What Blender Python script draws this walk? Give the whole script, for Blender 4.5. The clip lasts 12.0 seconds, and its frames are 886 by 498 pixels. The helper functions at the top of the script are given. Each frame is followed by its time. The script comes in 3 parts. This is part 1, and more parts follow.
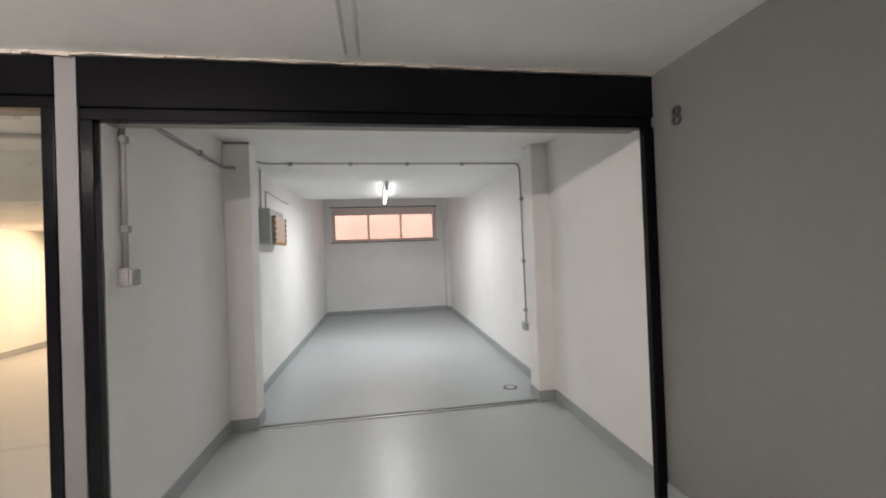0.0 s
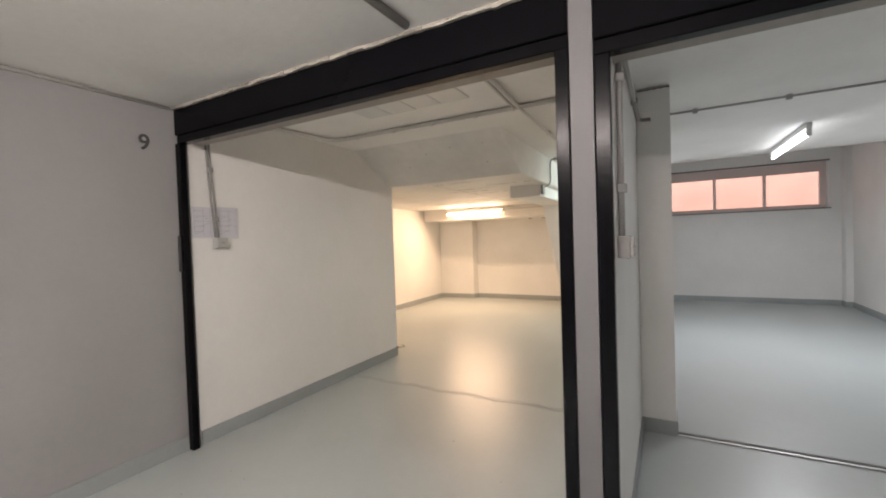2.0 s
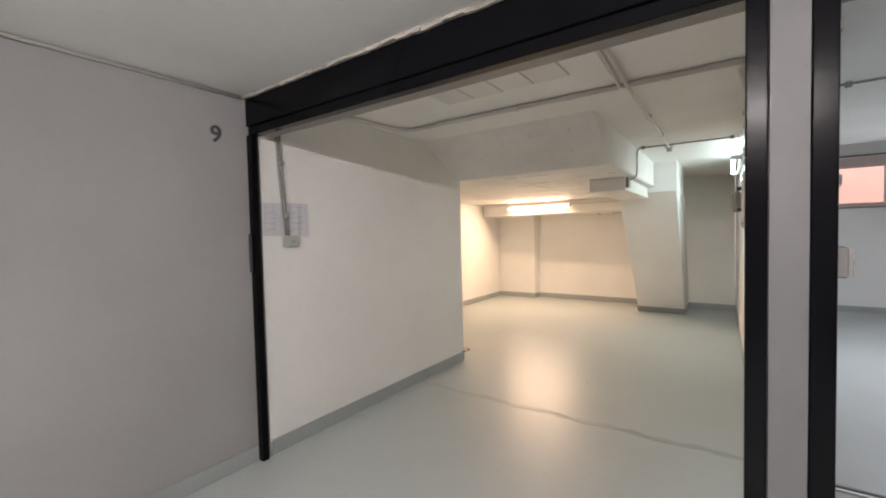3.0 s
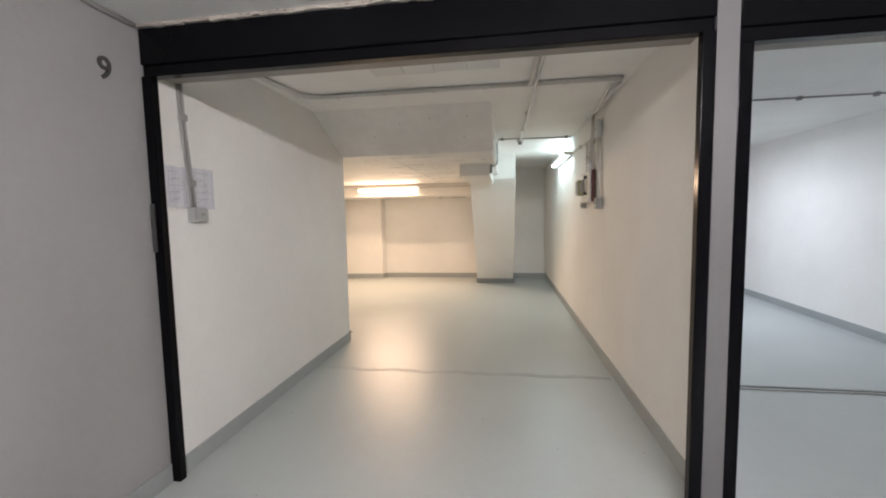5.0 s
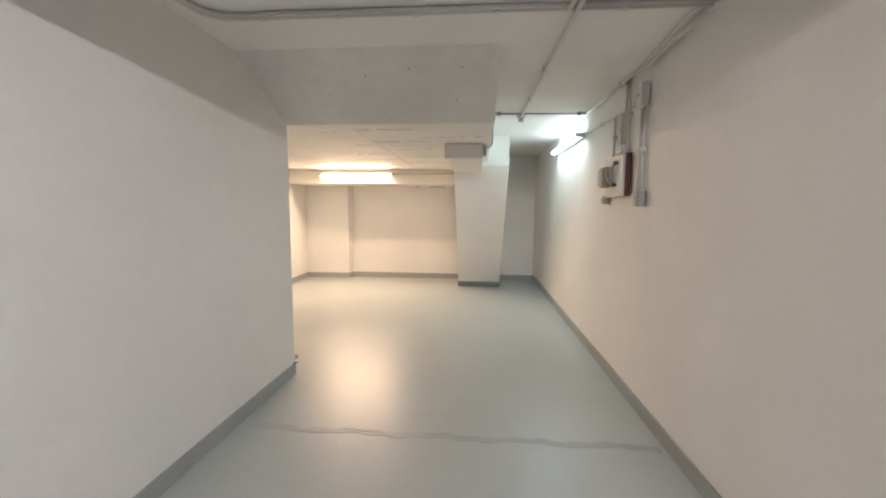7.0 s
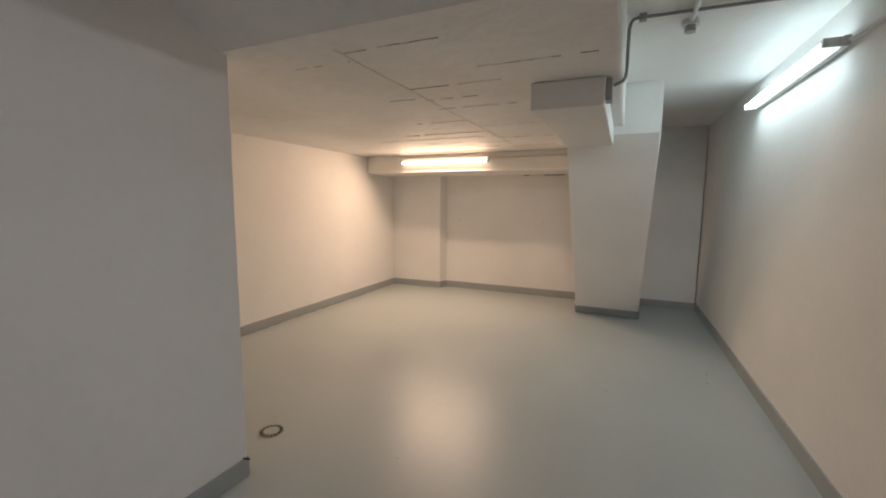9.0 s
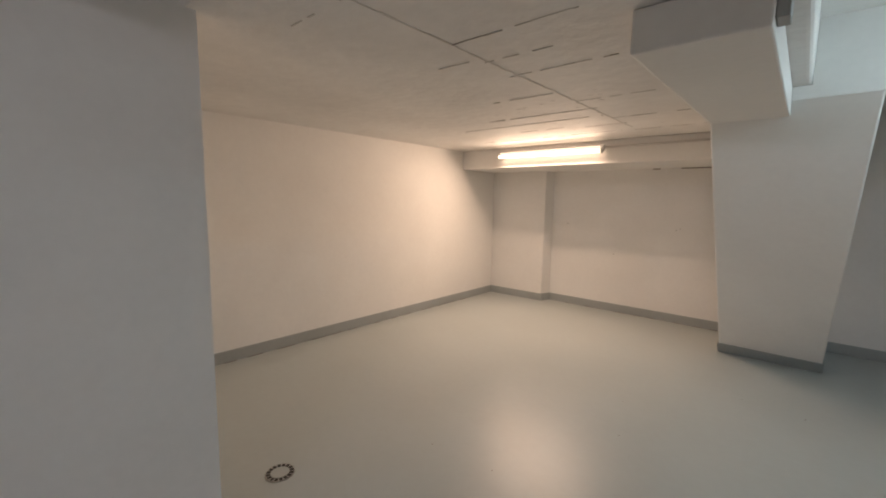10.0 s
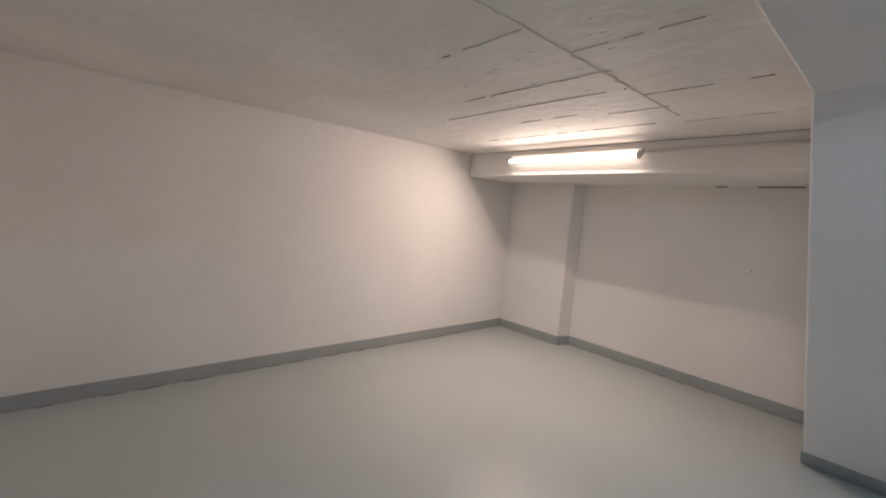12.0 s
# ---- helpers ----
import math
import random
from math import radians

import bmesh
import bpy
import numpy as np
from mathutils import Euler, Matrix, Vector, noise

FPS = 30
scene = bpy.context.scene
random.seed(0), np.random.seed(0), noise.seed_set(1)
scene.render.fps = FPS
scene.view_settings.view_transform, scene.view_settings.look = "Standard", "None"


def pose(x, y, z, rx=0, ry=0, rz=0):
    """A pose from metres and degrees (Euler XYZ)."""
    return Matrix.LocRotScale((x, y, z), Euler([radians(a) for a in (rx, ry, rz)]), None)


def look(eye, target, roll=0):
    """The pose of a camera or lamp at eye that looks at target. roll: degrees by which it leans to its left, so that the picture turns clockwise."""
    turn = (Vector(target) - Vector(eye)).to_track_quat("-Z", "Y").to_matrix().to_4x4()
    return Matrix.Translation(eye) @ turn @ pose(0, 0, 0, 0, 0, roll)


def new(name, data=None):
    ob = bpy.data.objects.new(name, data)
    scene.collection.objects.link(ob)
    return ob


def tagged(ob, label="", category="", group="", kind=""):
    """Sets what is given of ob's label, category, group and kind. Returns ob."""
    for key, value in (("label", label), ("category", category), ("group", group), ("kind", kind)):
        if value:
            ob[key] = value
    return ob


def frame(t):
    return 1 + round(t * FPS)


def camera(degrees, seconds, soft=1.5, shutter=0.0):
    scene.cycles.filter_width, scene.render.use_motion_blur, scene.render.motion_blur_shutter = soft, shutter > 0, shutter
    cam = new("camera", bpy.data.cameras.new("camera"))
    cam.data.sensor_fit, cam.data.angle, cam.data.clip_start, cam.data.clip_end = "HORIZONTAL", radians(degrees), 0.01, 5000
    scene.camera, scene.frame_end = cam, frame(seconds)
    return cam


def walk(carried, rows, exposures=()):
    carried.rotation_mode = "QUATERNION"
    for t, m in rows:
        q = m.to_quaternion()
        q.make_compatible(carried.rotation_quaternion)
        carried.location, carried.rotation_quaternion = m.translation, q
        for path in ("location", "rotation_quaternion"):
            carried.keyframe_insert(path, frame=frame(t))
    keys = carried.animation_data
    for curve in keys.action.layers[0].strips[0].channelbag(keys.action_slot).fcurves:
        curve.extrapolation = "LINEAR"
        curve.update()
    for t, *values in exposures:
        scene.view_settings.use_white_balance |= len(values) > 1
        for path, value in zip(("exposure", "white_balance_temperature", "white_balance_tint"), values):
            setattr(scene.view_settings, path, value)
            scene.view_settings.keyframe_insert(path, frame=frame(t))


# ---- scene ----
cam = camera(94.7, 12.0, soft=1.9)
PATH = [
    (0, (0.239, 0.234, 1.424), (0.562, 2.207, 1.443), -2.1),
    (0.5, (0.074, 0.286, 1.412), (0.101, 2.286, 1.41), -2.1),
    (1, (-0.154, 0.456, 1.407), (-0.488, 2.427, 1.388), -2.1),
    (1.5, (-0.473, 0.584, 1.4), (-1.137, 2.47, 1.364), -2.0),
    (2, (-0.844, 0.669, 1.415), (-1.796, 2.427, 1.368), -1.9),
    (2.5, (-1.055, 0.798, 1.46), (-2.204, 2.434, 1.385), -1.5),
    (2.7, (-1.123, 0.836, 1.469), (-2.308, 2.445, 1.398), -1.3),
    (4.3, (-1.769, 0.672, 1.44), (-2.393, 2.57, 1.342), -1.5),
    (4.5, (-1.822, 0.577, 1.421), (-2.386, 2.493, 1.315), -1.5),
    (5, (-1.996, 0.436, 1.411), (-2.302, 2.406, 1.248), -1.1),
    (5.5, (-2.211, 0.51, 1.416), (-2.403, 2.495, 1.255), -0.6),
    (6, (-2.282, 0.73, 1.404), (-2.412, 2.72, 1.255), -0.2),
    (6.5, (-2.279, 1.106, 1.417), (-2.404, 3.095, 1.243), 0.4),
    (6.7, (-2.258, 1.288, 1.434), (-2.405, 3.273, 1.242), 0.5),
    (8.3, (-2.071, 2.814, 1.424), (-2.526, 4.748, 1.196), 0.3),
    (8.5, (-2.046, 2.995, 1.378), (-2.61, 4.903, 1.173), 0.7),
    (9, (-2.071, 3.429, 1.41), (-2.877, 5.245, 1.181), 0.5),
    (9.5, (-2.112, 3.838, 1.413), (-3.180, 5.513, 1.178), 0.7),
    (10, (-2.082, 4.247, 1.413), (-3.396, 5.736, 1.173), 1.0),
    (10.5, (-2.185, 4.602, 1.368), (-3.675, 5.918, 1.148), 2.3),
    (11, (-2.162, 4.984, 1.410), (-3.807, 6.099, 1.183), 3.5),
    (11.5, (-2.199, 5.244, 1.414), (-3.941, 6.197, 1.176), 5.0),
    (12, (-2.285, 5.455, 1.395), (-3.787, 6.76, 1.217), 4.8),
]
EXPOSURES = [(0.0, 1.4, 6750, 13), (1.0, 1.3, 6750, 13), (1.5, 1.27, 6750, 13), (2.5, 1.22, 6500, 13), (4.5, 1.29, 6200, 12), (6.5, 1.42, 6150, 12), (8.5, 0.63, 6100, 14), (9.5, 0.42, 6050, 14), (10.5, 0.44, 5700, 14), (11.5, 0.33, 5300, 13), (12.0, 0.28, 5100, 13)]
walk(cam, [(t, look(eye, target, roll)) for t, eye, target, roll in PATH], EXPOSURES)

# ---- world and light settings ----
world = bpy.data.worlds.new("world")
scene.world = world
world.use_nodes = True
sky = world.node_tree.nodes.new("ShaderNodeTexSky")
sky.sky_type, sky.sun_disc = "NISHITA", False
sky.sun_elevation, sky.sun_rotation = radians(40), radians(200)
world.node_tree.links.new(sky.outputs[0], world.node_tree.nodes["Background"].inputs[0])
world.node_tree.nodes["Background"].inputs[1].default_value = 0.12
sun = new("sun", bpy.data.lights.new("sun", "SUN"))
sun.data.energy, sun.data.angle, sun.data.color = 3.2, radians(1), (1, 0.95, 0.88)
sun.matrix_world = look((0, 0, 20), (2, 14, 0))
TUBE_COOL, TUBE_WARM, TUBE_STRIP, TUBE_LANE = 4, 5, 6, 138   # lit fluorescent tubes


def tube_light(name, m, length, watts, color):
    """The light that a batten's tube throws away from its body."""
    lamp = new(name, bpy.data.lights.new(name, "AREA"))
    lamp.data.shape, lamp.data.size, lamp.data.size_y = "RECTANGLE", length, 0.034
    lamp.data.energy, lamp.data.color = watts, color
    lamp.matrix_world = m


tube_light("tube_light_cool", pose(0.41, 6.6, 2.302, 0, 0, 90), 1.42, 15.5, (0.94, 0.99, 1.06))
tube_light("tube_light_warm", look((-4.39, 8.608, 1.934), (-4.39, 7.95, 1.134)), 1.25, 26, (1.0, 0.67, 0.42))
tube_light("tube_light_strip", look((-1.221, 6.85, 2.179), (-1.721, 6.85, 1.319)), 1.42, 3.2, (0.82, 1.0, 0.98))


# ---- materials ----
def shader(name):
    m = bpy.data.materials.new(name)
    m.use_nodes = True
    return m, m.node_tree.nodes, m.node_tree.links, m.node_tree.nodes["Principled BSDF"]


def paint(name, color, rough=0.6, vary=0.06, bump=0.15, grain=60.0, metal=0.0, blotch=1.3, spec=0.5, bumpdist=0.004):
    """Painted or plain surface with broad blotches, fine grain and relief."""
    m, n, l, b = shader(name)
    co = n.new("ShaderNodeTexCoord")
    big, small = n.new("ShaderNodeTexNoise"), n.new("ShaderNodeTexNoise")
    big.inputs["Scale"].default_value, big.inputs["Detail"].default_value = blotch, 5
    small.inputs["Scale"].default_value, small.inputs["Detail"].default_value = grain, 4
    mix = n.new("ShaderNodeMath")
    mix.operation = "MULTIPLY_ADD"
    mix.inputs[1].default_value = 0.3
    ramp = n.new("ShaderNodeValToRGB")
    ramp.color_ramp.elements[0].position, ramp.color_ramp.elements[1].position = 0.4, 0.9
    ramp.color_ramp.elements[0].color = (*[c * (1 - vary) for c in color], 1)
    ramp.color_ramp.elements[1].color = (*[min(1, c * (1 + vary)) for c in color], 1)
    bp = n.new("ShaderNodeBump")
    bp.inputs["Strength"].default_value, bp.inputs["Distance"].default_value = bump, bumpdist
    rr = n.new("ShaderNodeMapRange")
    rr.inputs[3].default_value, rr.inputs[4].default_value = rough * 0.85, min(1, rough * 1.15)
    for t in (big, small):
        l.new(co.outputs["Object"], t.inputs["Vector"])
    l.new(small.outputs[0], mix.inputs[0])
    l.new(big.outputs[0], mix.inputs[2])
    l.new(mix.outputs[0], ramp.inputs[0])
    l.new(ramp.outputs[0], b.inputs["Base Color"])
    l.new(big.outputs[0], rr.inputs[0])
    l.new(rr.outputs[0], b.inputs["Roughness"])
    l.new(small.outputs[0], bp.inputs["Height"])
    l.new(bp.outputs[0], b.inputs["Normal"])
    b.inputs["Metallic"].default_value = metal
    b.inputs["Specular IOR Level"].default_value = spec
    return m


def glow(name, color, strength):
    m, n, l, b = shader(name)
    b.inputs["Base Color"].default_value = (0.8, 0.8, 0.8, 1)
    b.inputs["Emission Color"].default_value = (*color, 1)
    b.inputs["Emission Strength"].default_value = strength
    return m


WHITE = paint("white_wall_paint", (0.85, 0.84, 0.815), 0.7, 0.05, 0.12, 26, bumpdist=0.006)
CEILING = paint("white_ceiling_paint", (0.86, 0.85, 0.825), 0.75, 0.06, 0.3, 22, bumpdist=0.006)
SHUTTERED = paint("white_painted_board_marked_concrete", (0.83, 0.815, 0.79), 0.7, 0.1, 0.5, 12, bumpdist=0.01)
# Lane walls: weak light is put into the colour, a grey well below WHITE.
LANEDIM = paint("dimmed_lane_wall", (0.34, 0.334, 0.332), 0.7, 0.06, 0.16, 30, bumpdist=0.006)
# Right lane wall: its deeper shade is put into this darker base colour.
LANESHADE = paint("shade_darkened_lane_wall", (0.22, 0.216, 0.212), 0.7, 0.06, 0.16, 30, bumpdist=0.006)
EPOXY = paint("pale_grey_epoxy_floor", (0.46, 0.5, 0.495), 0.36, 0.06, 0.12, 18, blotch=0.9, bumpdist=0.004)
SKIRT = paint("mid_grey_skirting_paint", (0.36, 0.385, 0.385), 0.42, 0.1, 0.2, 40)
BLACK = paint("black_satin_steel", (0.004, 0.004, 0.005), 0.2, 0.05, 0.0, 90, spec=0.1)
POST = paint("grey_pillar_paint", (0.15, 0.148, 0.15), 0.6, 0.05, 0.2, 40)
RAIL = paint("dark_brown_grey_window_rail", (0.2, 0.17, 0.16), 0.6, 0.08, 0.2, 40)
LINTEL = paint("brown_grey_lintel_paint", (0.3, 0.275, 0.25), 0.6, 0.08, 0.2, 40)
PIPE = paint("painted_white_grey_conduit", (0.68, 0.665, 0.64), 0.5, 0.12, 0.1, 60)
DARKPIPE = paint("grey_plastic_conduit", (0.33, 0.32, 0.31), 0.5, 0.12, 0.1, 60)
PLASTIC = paint("grey_socket_plastic", (0.42, 0.43, 0.42), 0.4, 0.06, 0.05, 60)
LIGHTPLASTIC = paint("off_white_plastic", (0.66, 0.67, 0.66), 0.4, 0.05, 0.05, 60)
PAPER = paint("white_paper", (0.66, 0.66, 0.7), 0.8, 0.04, 0.1, 20)
INK = paint("grey_ink", (0.42, 0.42, 0.46), 0.8, 0.1, 0, 60)
DARKINK = paint("dark_ink", (0.06, 0.06, 0.06), 0.6, 0.1, 0, 60)
STEEL = paint("galvanised_steel", (0.45, 0.45, 0.44), 0.4, 0.15, 0.1, 60, metal=0.8)
DARKSLOT = paint("dark_groove", (0.05, 0.05, 0.05), 0.7, 0.2, 0.1, 60)
SEAM = paint("floor_seam_filler", (0.4, 0.435, 0.43), 0.4, 0.15, 0.3, 30)
REDWOOD = paint("red_brown_varnished_wood", (0.09, 0.022, 0.014), 0.4, 0.3, 0.1, 25)
BOARD = paint("cream_white_fuse_board", (0.7, 0.69, 0.65), 0.5, 0.06, 0.05, 60)
BREAKER = paint("olive_grey_breaker_plastic", (0.34, 0.34, 0.2), 0.4, 0.1, 0.05, 60)
CREAM = paint("cream_cabinet_enamel", (0.68, 0.56, 0.45), 0.4, 0.05, 0.05, 60)
CABINET = paint("light_grey_cabinet_enamel", (0.45, 0.46, 0.45), 0.4, 0.05, 0.05, 60)
YELLOW = paint("yellow_hazard_tape", (0.7, 0.38, 0.03), 0.4, 0.05, 0.05, 60)
ALU = paint("pale_pink_grey_window_frame", (0.74, 0.62, 0.58), 0.4, 0.05, 0.05, 60)
BRICK = paint("salmon_rendered_wall", (0.66, 0.4, 0.33), 0.8, 0.12, 0.4, 12)
PLASTER = paint("crumbly_beige_plaster", (0.42, 0.385, 0.34), 0.9, 0.25, 0.6, 40, blotch=7)
MARK = paint("dark_wall_scuff", (0.16, 0.13, 0.11), 0.8, 0.2, 0.1, 80)
CRACK = paint("dusty_grey_crack", (0.38, 0.355, 0.33), 0.9, 0.3, 0.3, 60)
JOINT = paint("board_joint_shade", (0.6, 0.58, 0.55), 0.8, 0.2, 0.3, 60)
COOL = glow("cool_fluorescent_tube", (0.95, 0.99, 1.03), TUBE_COOL)
WARM = glow("warm_fluorescent_tube", (1.0, 0.66, 0.4), TUBE_WARM)
STRIP = glow("greenish_cool_fluorescent_tube", (0.8, 1.0, 0.98), TUBE_STRIP)
LANE = glow("lane_fluorescent_tube", (1.0, 0.91, 0.87), TUBE_LANE)
gm, gn, gl, gb = shader("window_glass")
gb.inputs["Transmission Weight"].default_value, gb.inputs["Roughness"].default_value = 1.0, 0.12
gb.inputs["IOR"].default_value = 1.1
GLASS = gm


# ---- mesh helpers ----
def box(bm, x0, x1, y0, y1, z0, z1, bevel=0.0):
    r = bmesh.ops.create_cube(bm, size=1.0, matrix=Matrix.Translation(((x0 + x1) / 2, (y0 + y1) / 2, (z0 + z1) / 2)) @ Matrix.Diagonal((abs(x1 - x0), abs(y1 - y0), abs(z1 - z0), 1)))
    if bevel:
        es = {e for v in r["verts"] for e in v.link_edges}
        bmesh.ops.bevel(bm, geom=list(es), offset=bevel, segments=2, affect="EDGES", profile=0.5)
    return bm


def boxes(*rows, bevel=0.0):
    bm = bmesh.new()
    for r in rows:
        box(bm, *r, bevel=bevel)
    return bm


def hull(bottom, top):
    """A solid between two rings of equal length."""
    bm = bmesh.new()
    a = [bm.verts.new(p) for p in bottom]
    b = [bm.verts.new(p) for p in top]
    k = len(a)
    for i in range(k):
        bm.faces.new((a[i], a[(i + 1) % k], b[(i + 1) % k], b[i]))
    bm.faces.new(a[::-1])
    bm.faces.new(b)
    bmesh.ops.recalc_face_normals(bm, faces=bm.faces)
    return bm


def upright(pts, z0, z1):
    return hull([(x, y, z0) for x, y in pts], [(x, y, z1) for x, y in pts])


def along_x(pts, x0, x1):
    return hull([(x0, y, z) for y, z in pts], [(x1, y, z) for y, z in pts])


def soften(bm, offset, pick=None):
    es = [e for e in bm.edges if pick is None or pick(e)]
    bmesh.ops.bevel(bm, geom=es, offset=offset, segments=3, affect="EDGES", profile=0.5)
    return bm


def rod(bm, points, radius, sides=8):
    """A pipe along a line of points with short rounded bends."""
    pts = [Vector(p) for p in points]
    path = [pts[0]]
    for i in range(1, len(pts) - 1):
        a, c, b = pts[i - 1], pts[i], pts[i + 1]
        d = min(0.05, (a - c).length / 2, (b - c).length / 2)
        p, q = c + (a - c).normalized() * d, c + (b - c).normalized() * d
        path += [p, (p + q + 2 * c) / 4, q]
    path.append(pts[-1])
    rings = []
    for i, p in enumerate(path):
        way = (path[min(i + 1, len(path) - 1)] - path[max(i - 1, 0)]).normalized()
        u = way.cross(Vector((0.31, 0.22, 0.92))).normalized()
        v = way.cross(u)
        rings.append([bm.verts.new(p + radius * (math.cos(2 * math.pi * k / sides) * u + math.sin(2 * math.pi * k / sides) * v)) for k in range(sides)])
    for r, s in zip(rings, rings[1:]):
        for k in range(sides):
            f = bm.faces.new((r[k], r[(k + 1) % sides], s[(k + 1) % sides], s[k]))
            f.smooth = True
    bm.faces.new(rings[0])
    bm.faces.new(rings[-1])
    bmesh.ops.recalc_face_normals(bm, faces=bm.faces)
    return bm


def pipe(points, radius, sides=8):
    return rod(bmesh.new(), points, radius, sides)


def disc(cx, cy, z0, z1, r, k=24):
    ring = [(cx + r * math.cos(2 * math.pi * i / k), cy + r * math.sin(2 * math.pi * i / k)) for i in range(k)]
    return upright(ring, z0, z1)


def part(name, bm, material, parent=None, label=""):
    me = bpy.data.meshes.new(name)
    bm.to_mesh(me)
    bm.free()
    me.materials.append(material)
    ob = new(name, me)
    if parent:
        ob.parent = parent
    if label:
        ob["label"] = label
    return ob


def structure(name, bm, material, label, category):
    return tagged(part(name, bm, material), label, category, kind="structure")


def thing(name, label, category, group=""):
    return tagged(new(name), label, category, group)


# ---- structure ----
H, HL = 2.41, 2.378          # garage and lane ceilings
XL, XR = -3.80, 1.80          # lane side walls
structure("floor", boxes((-6.2, 2.6, -6.3, 10.8, -0.15, 0)), EPOXY, "pale grey-green glossy epoxy painted garage floor", "floor")
structure("wall_lane_left", upright([(-4.02, -6.2), (XL, -6.2), (XL, 2.36), (-4.02, 2.36)], 0, H + 0.1), LANEDIM, "lane wall beside garage nine, the lane's dimness put into its grey", "wall")
structure("wall_lane_right", upright([(XR, -6.2), (2.1, -6.2), (2.1, 2.36), (XR, 2.36)], 0, H + 0.1), LANESHADE, "lane wall beside garage eight, its shade put into a mid-grey colour", "wall")
# Added out of view to close the lane behind the camera.
structure("wall_lane_back", boxes((-4.2, 2.3, -6.3, -6.1, 0, H + 0.1)), LANEDIM, "plain unseen wall added to close the lane, in the same dimmed grey", "wall")
structure("wall_garage_left", upright([(-3.78, 2.363), (-3.785, 3.92), (-3.78, 4.815), (-5.90, 4.81), (-5.90, 4.6), (-4.02, 4.6), (-4.02, 2.363)], 0, H + 0.1), WHITE, "white painted garage wall bending towards a storage recess", "wall")
structure("wall_between", upright([(-1.068, 2.363), (-1.01, 2.363), (-0.97, 10.5), (-1.155, 10.5)], 0, 3.0), WHITE, "white painted wall between the two garages", "wall")
structure("wall_garage_right", upright([(1.83, 2.363), (2.15, 2.363), (2.3, 10.5), (2.03, 10.5)], 0, 3.0), WHITE, "white painted side wall of garage eight", "wall")
WX0, WX1, WZ0, WZ1, BY = -0.82, 1.76, 1.765, 2.6, 10.4
structure("wall_garage_back", boxes((-1.1, WX0, BY, BY + 0.3, 0, 3.0), (WX1, 2.3, BY, BY + 0.3, 0, 3.0), (WX0, WX1, BY, BY + 0.3, 0, WZ0), (WX0, WX1, BY, BY + 0.3, WZ1, 3.0)), WHITE, "white painted back wall with a wide high window", "wall")
structure("wall_store_left", upright([(-5.67, 4.7), (-5.67, 9.9), (-5.90, 9.9), (-5.90, 4.7)], 0, H + 0.1), WHITE, "white painted wall of the storage recess", "wall")
structure("wall_store_back", boxes((-5.90, -1.16, 9.65, 9.9, 0, H + 0.1)), WHITE, "white painted back wall of the storage recess", "wall")
structure("pilaster", upright([(-5.668, 9.46), (-4.82, 9.49), (-4.77, 9.647), (-5.668, 9.647)], 0, 1.83), WHITE, "white painted corner pilaster in the storage recess", "wall")
structure("ceiling_lane", boxes((-4.0, 2.1, -6.2, 2.36, HL, H + 0.1)), CEILING, "off-white painted lane ceiling", "ceiling")
structure("ceiling_garage_left", boxes((-5.9, -1.07, 2.362, 9.9, H, H + 0.1)), CEILING, "white painted concrete garage ceiling", "ceiling")
structure("ceiling_garage_right", along_x([(2.362, H), (7.6, H + 0.03), (10.42, 2.82), (10.42, 2.95), (7.6, H + 0.2), (2.362, H + 0.1)], -1.05, 2.25), CEILING, "white painted garage ceiling rising to the window", "ceiling")
soffit = along_x([(4.15, H - 0.001), (4.78, 2.07), (9.65, 2.07), (9.65, H - 0.001)], -5.89, -2.12)
soften(soffit, 0.025, lambda e: all(v.co.z < 2.1 for v in e.verts) and all(v.co.x > -3 for v in e.verts))
structure("soffit", soffit, SHUTTERED, "white board-marked concrete soffit under the stair with a sloping front", "ceiling")
structure("beam_store", boxes((-5.669, -2.3, 8.70, 9.648, 1.825, 2.069), bevel=0.012), WHITE, "white painted low concrete beam across the recess", "beam")
structure("pier_left", upright([(-1.0, 3.88), (-0.79, 3.88), (-0.79, 4.09), (-1.0, 4.09)], 0, H + 0.005), WHITE, "white painted pier on the garage side wall", "pier")
structure("pier_right", upright([(1.705, 3.88), (1.9, 3.88), (1.9, 4.09), (1.705, 4.09)], 0, H + 0.005), WHITE, "white painted pier on the garage side wall", "pier")
structure("pier_back", boxes((1.93, 2.06, 10.2, 10.398, 0, 2.8)), WHITE, "shallow white pier in the back corner", "pier")
FY, LEAN = 8.9, 0.80      # column foot and forward lean for each metre of height


def column_ring(z, grow=0.0):
    y, right = FY - LEAN * z, -1.86 + 0.012 * z
    back = min(9.646, y + 1.2)
    return [(-2.59 - grow, y - grow, z), (right + grow, y - grow, z), (right + grow, back, z), (-2.59 - grow, back, z)]


structure("leaning_column", soften(hull(column_ring(0), column_ring(2.0)), 0.01), WHITE, "white painted concrete column leaning forward under the stair", "column")
structure("column_head", boxes((-2.198, -1.836, 7.3, 8.3, 1.998, 2.068), (-2.118, -1.836, 7.3, 8.3, 2.0681, H)), WHITE, "white painted upper block of the leaning column", "column")
structure("baseboard_column", hull(column_ring(0.001, 0.01), column_ring(0.105, 0.01)), SKIRT, "mid-grey painted band round the column foot", "skirting")
structure("beam_bracket", boxes((-2.59, -2.2, 5.78, 8.2, 1.92, 2.069), bevel=0.008), WHITE, "white painted short concrete beam over the column", "beam")
structure("pillar", boxes((-1.15, -1.065, 2.296, 2.361, 0, HL)), POST, "narrow grey painted pillar between the garage doors", "pillar")


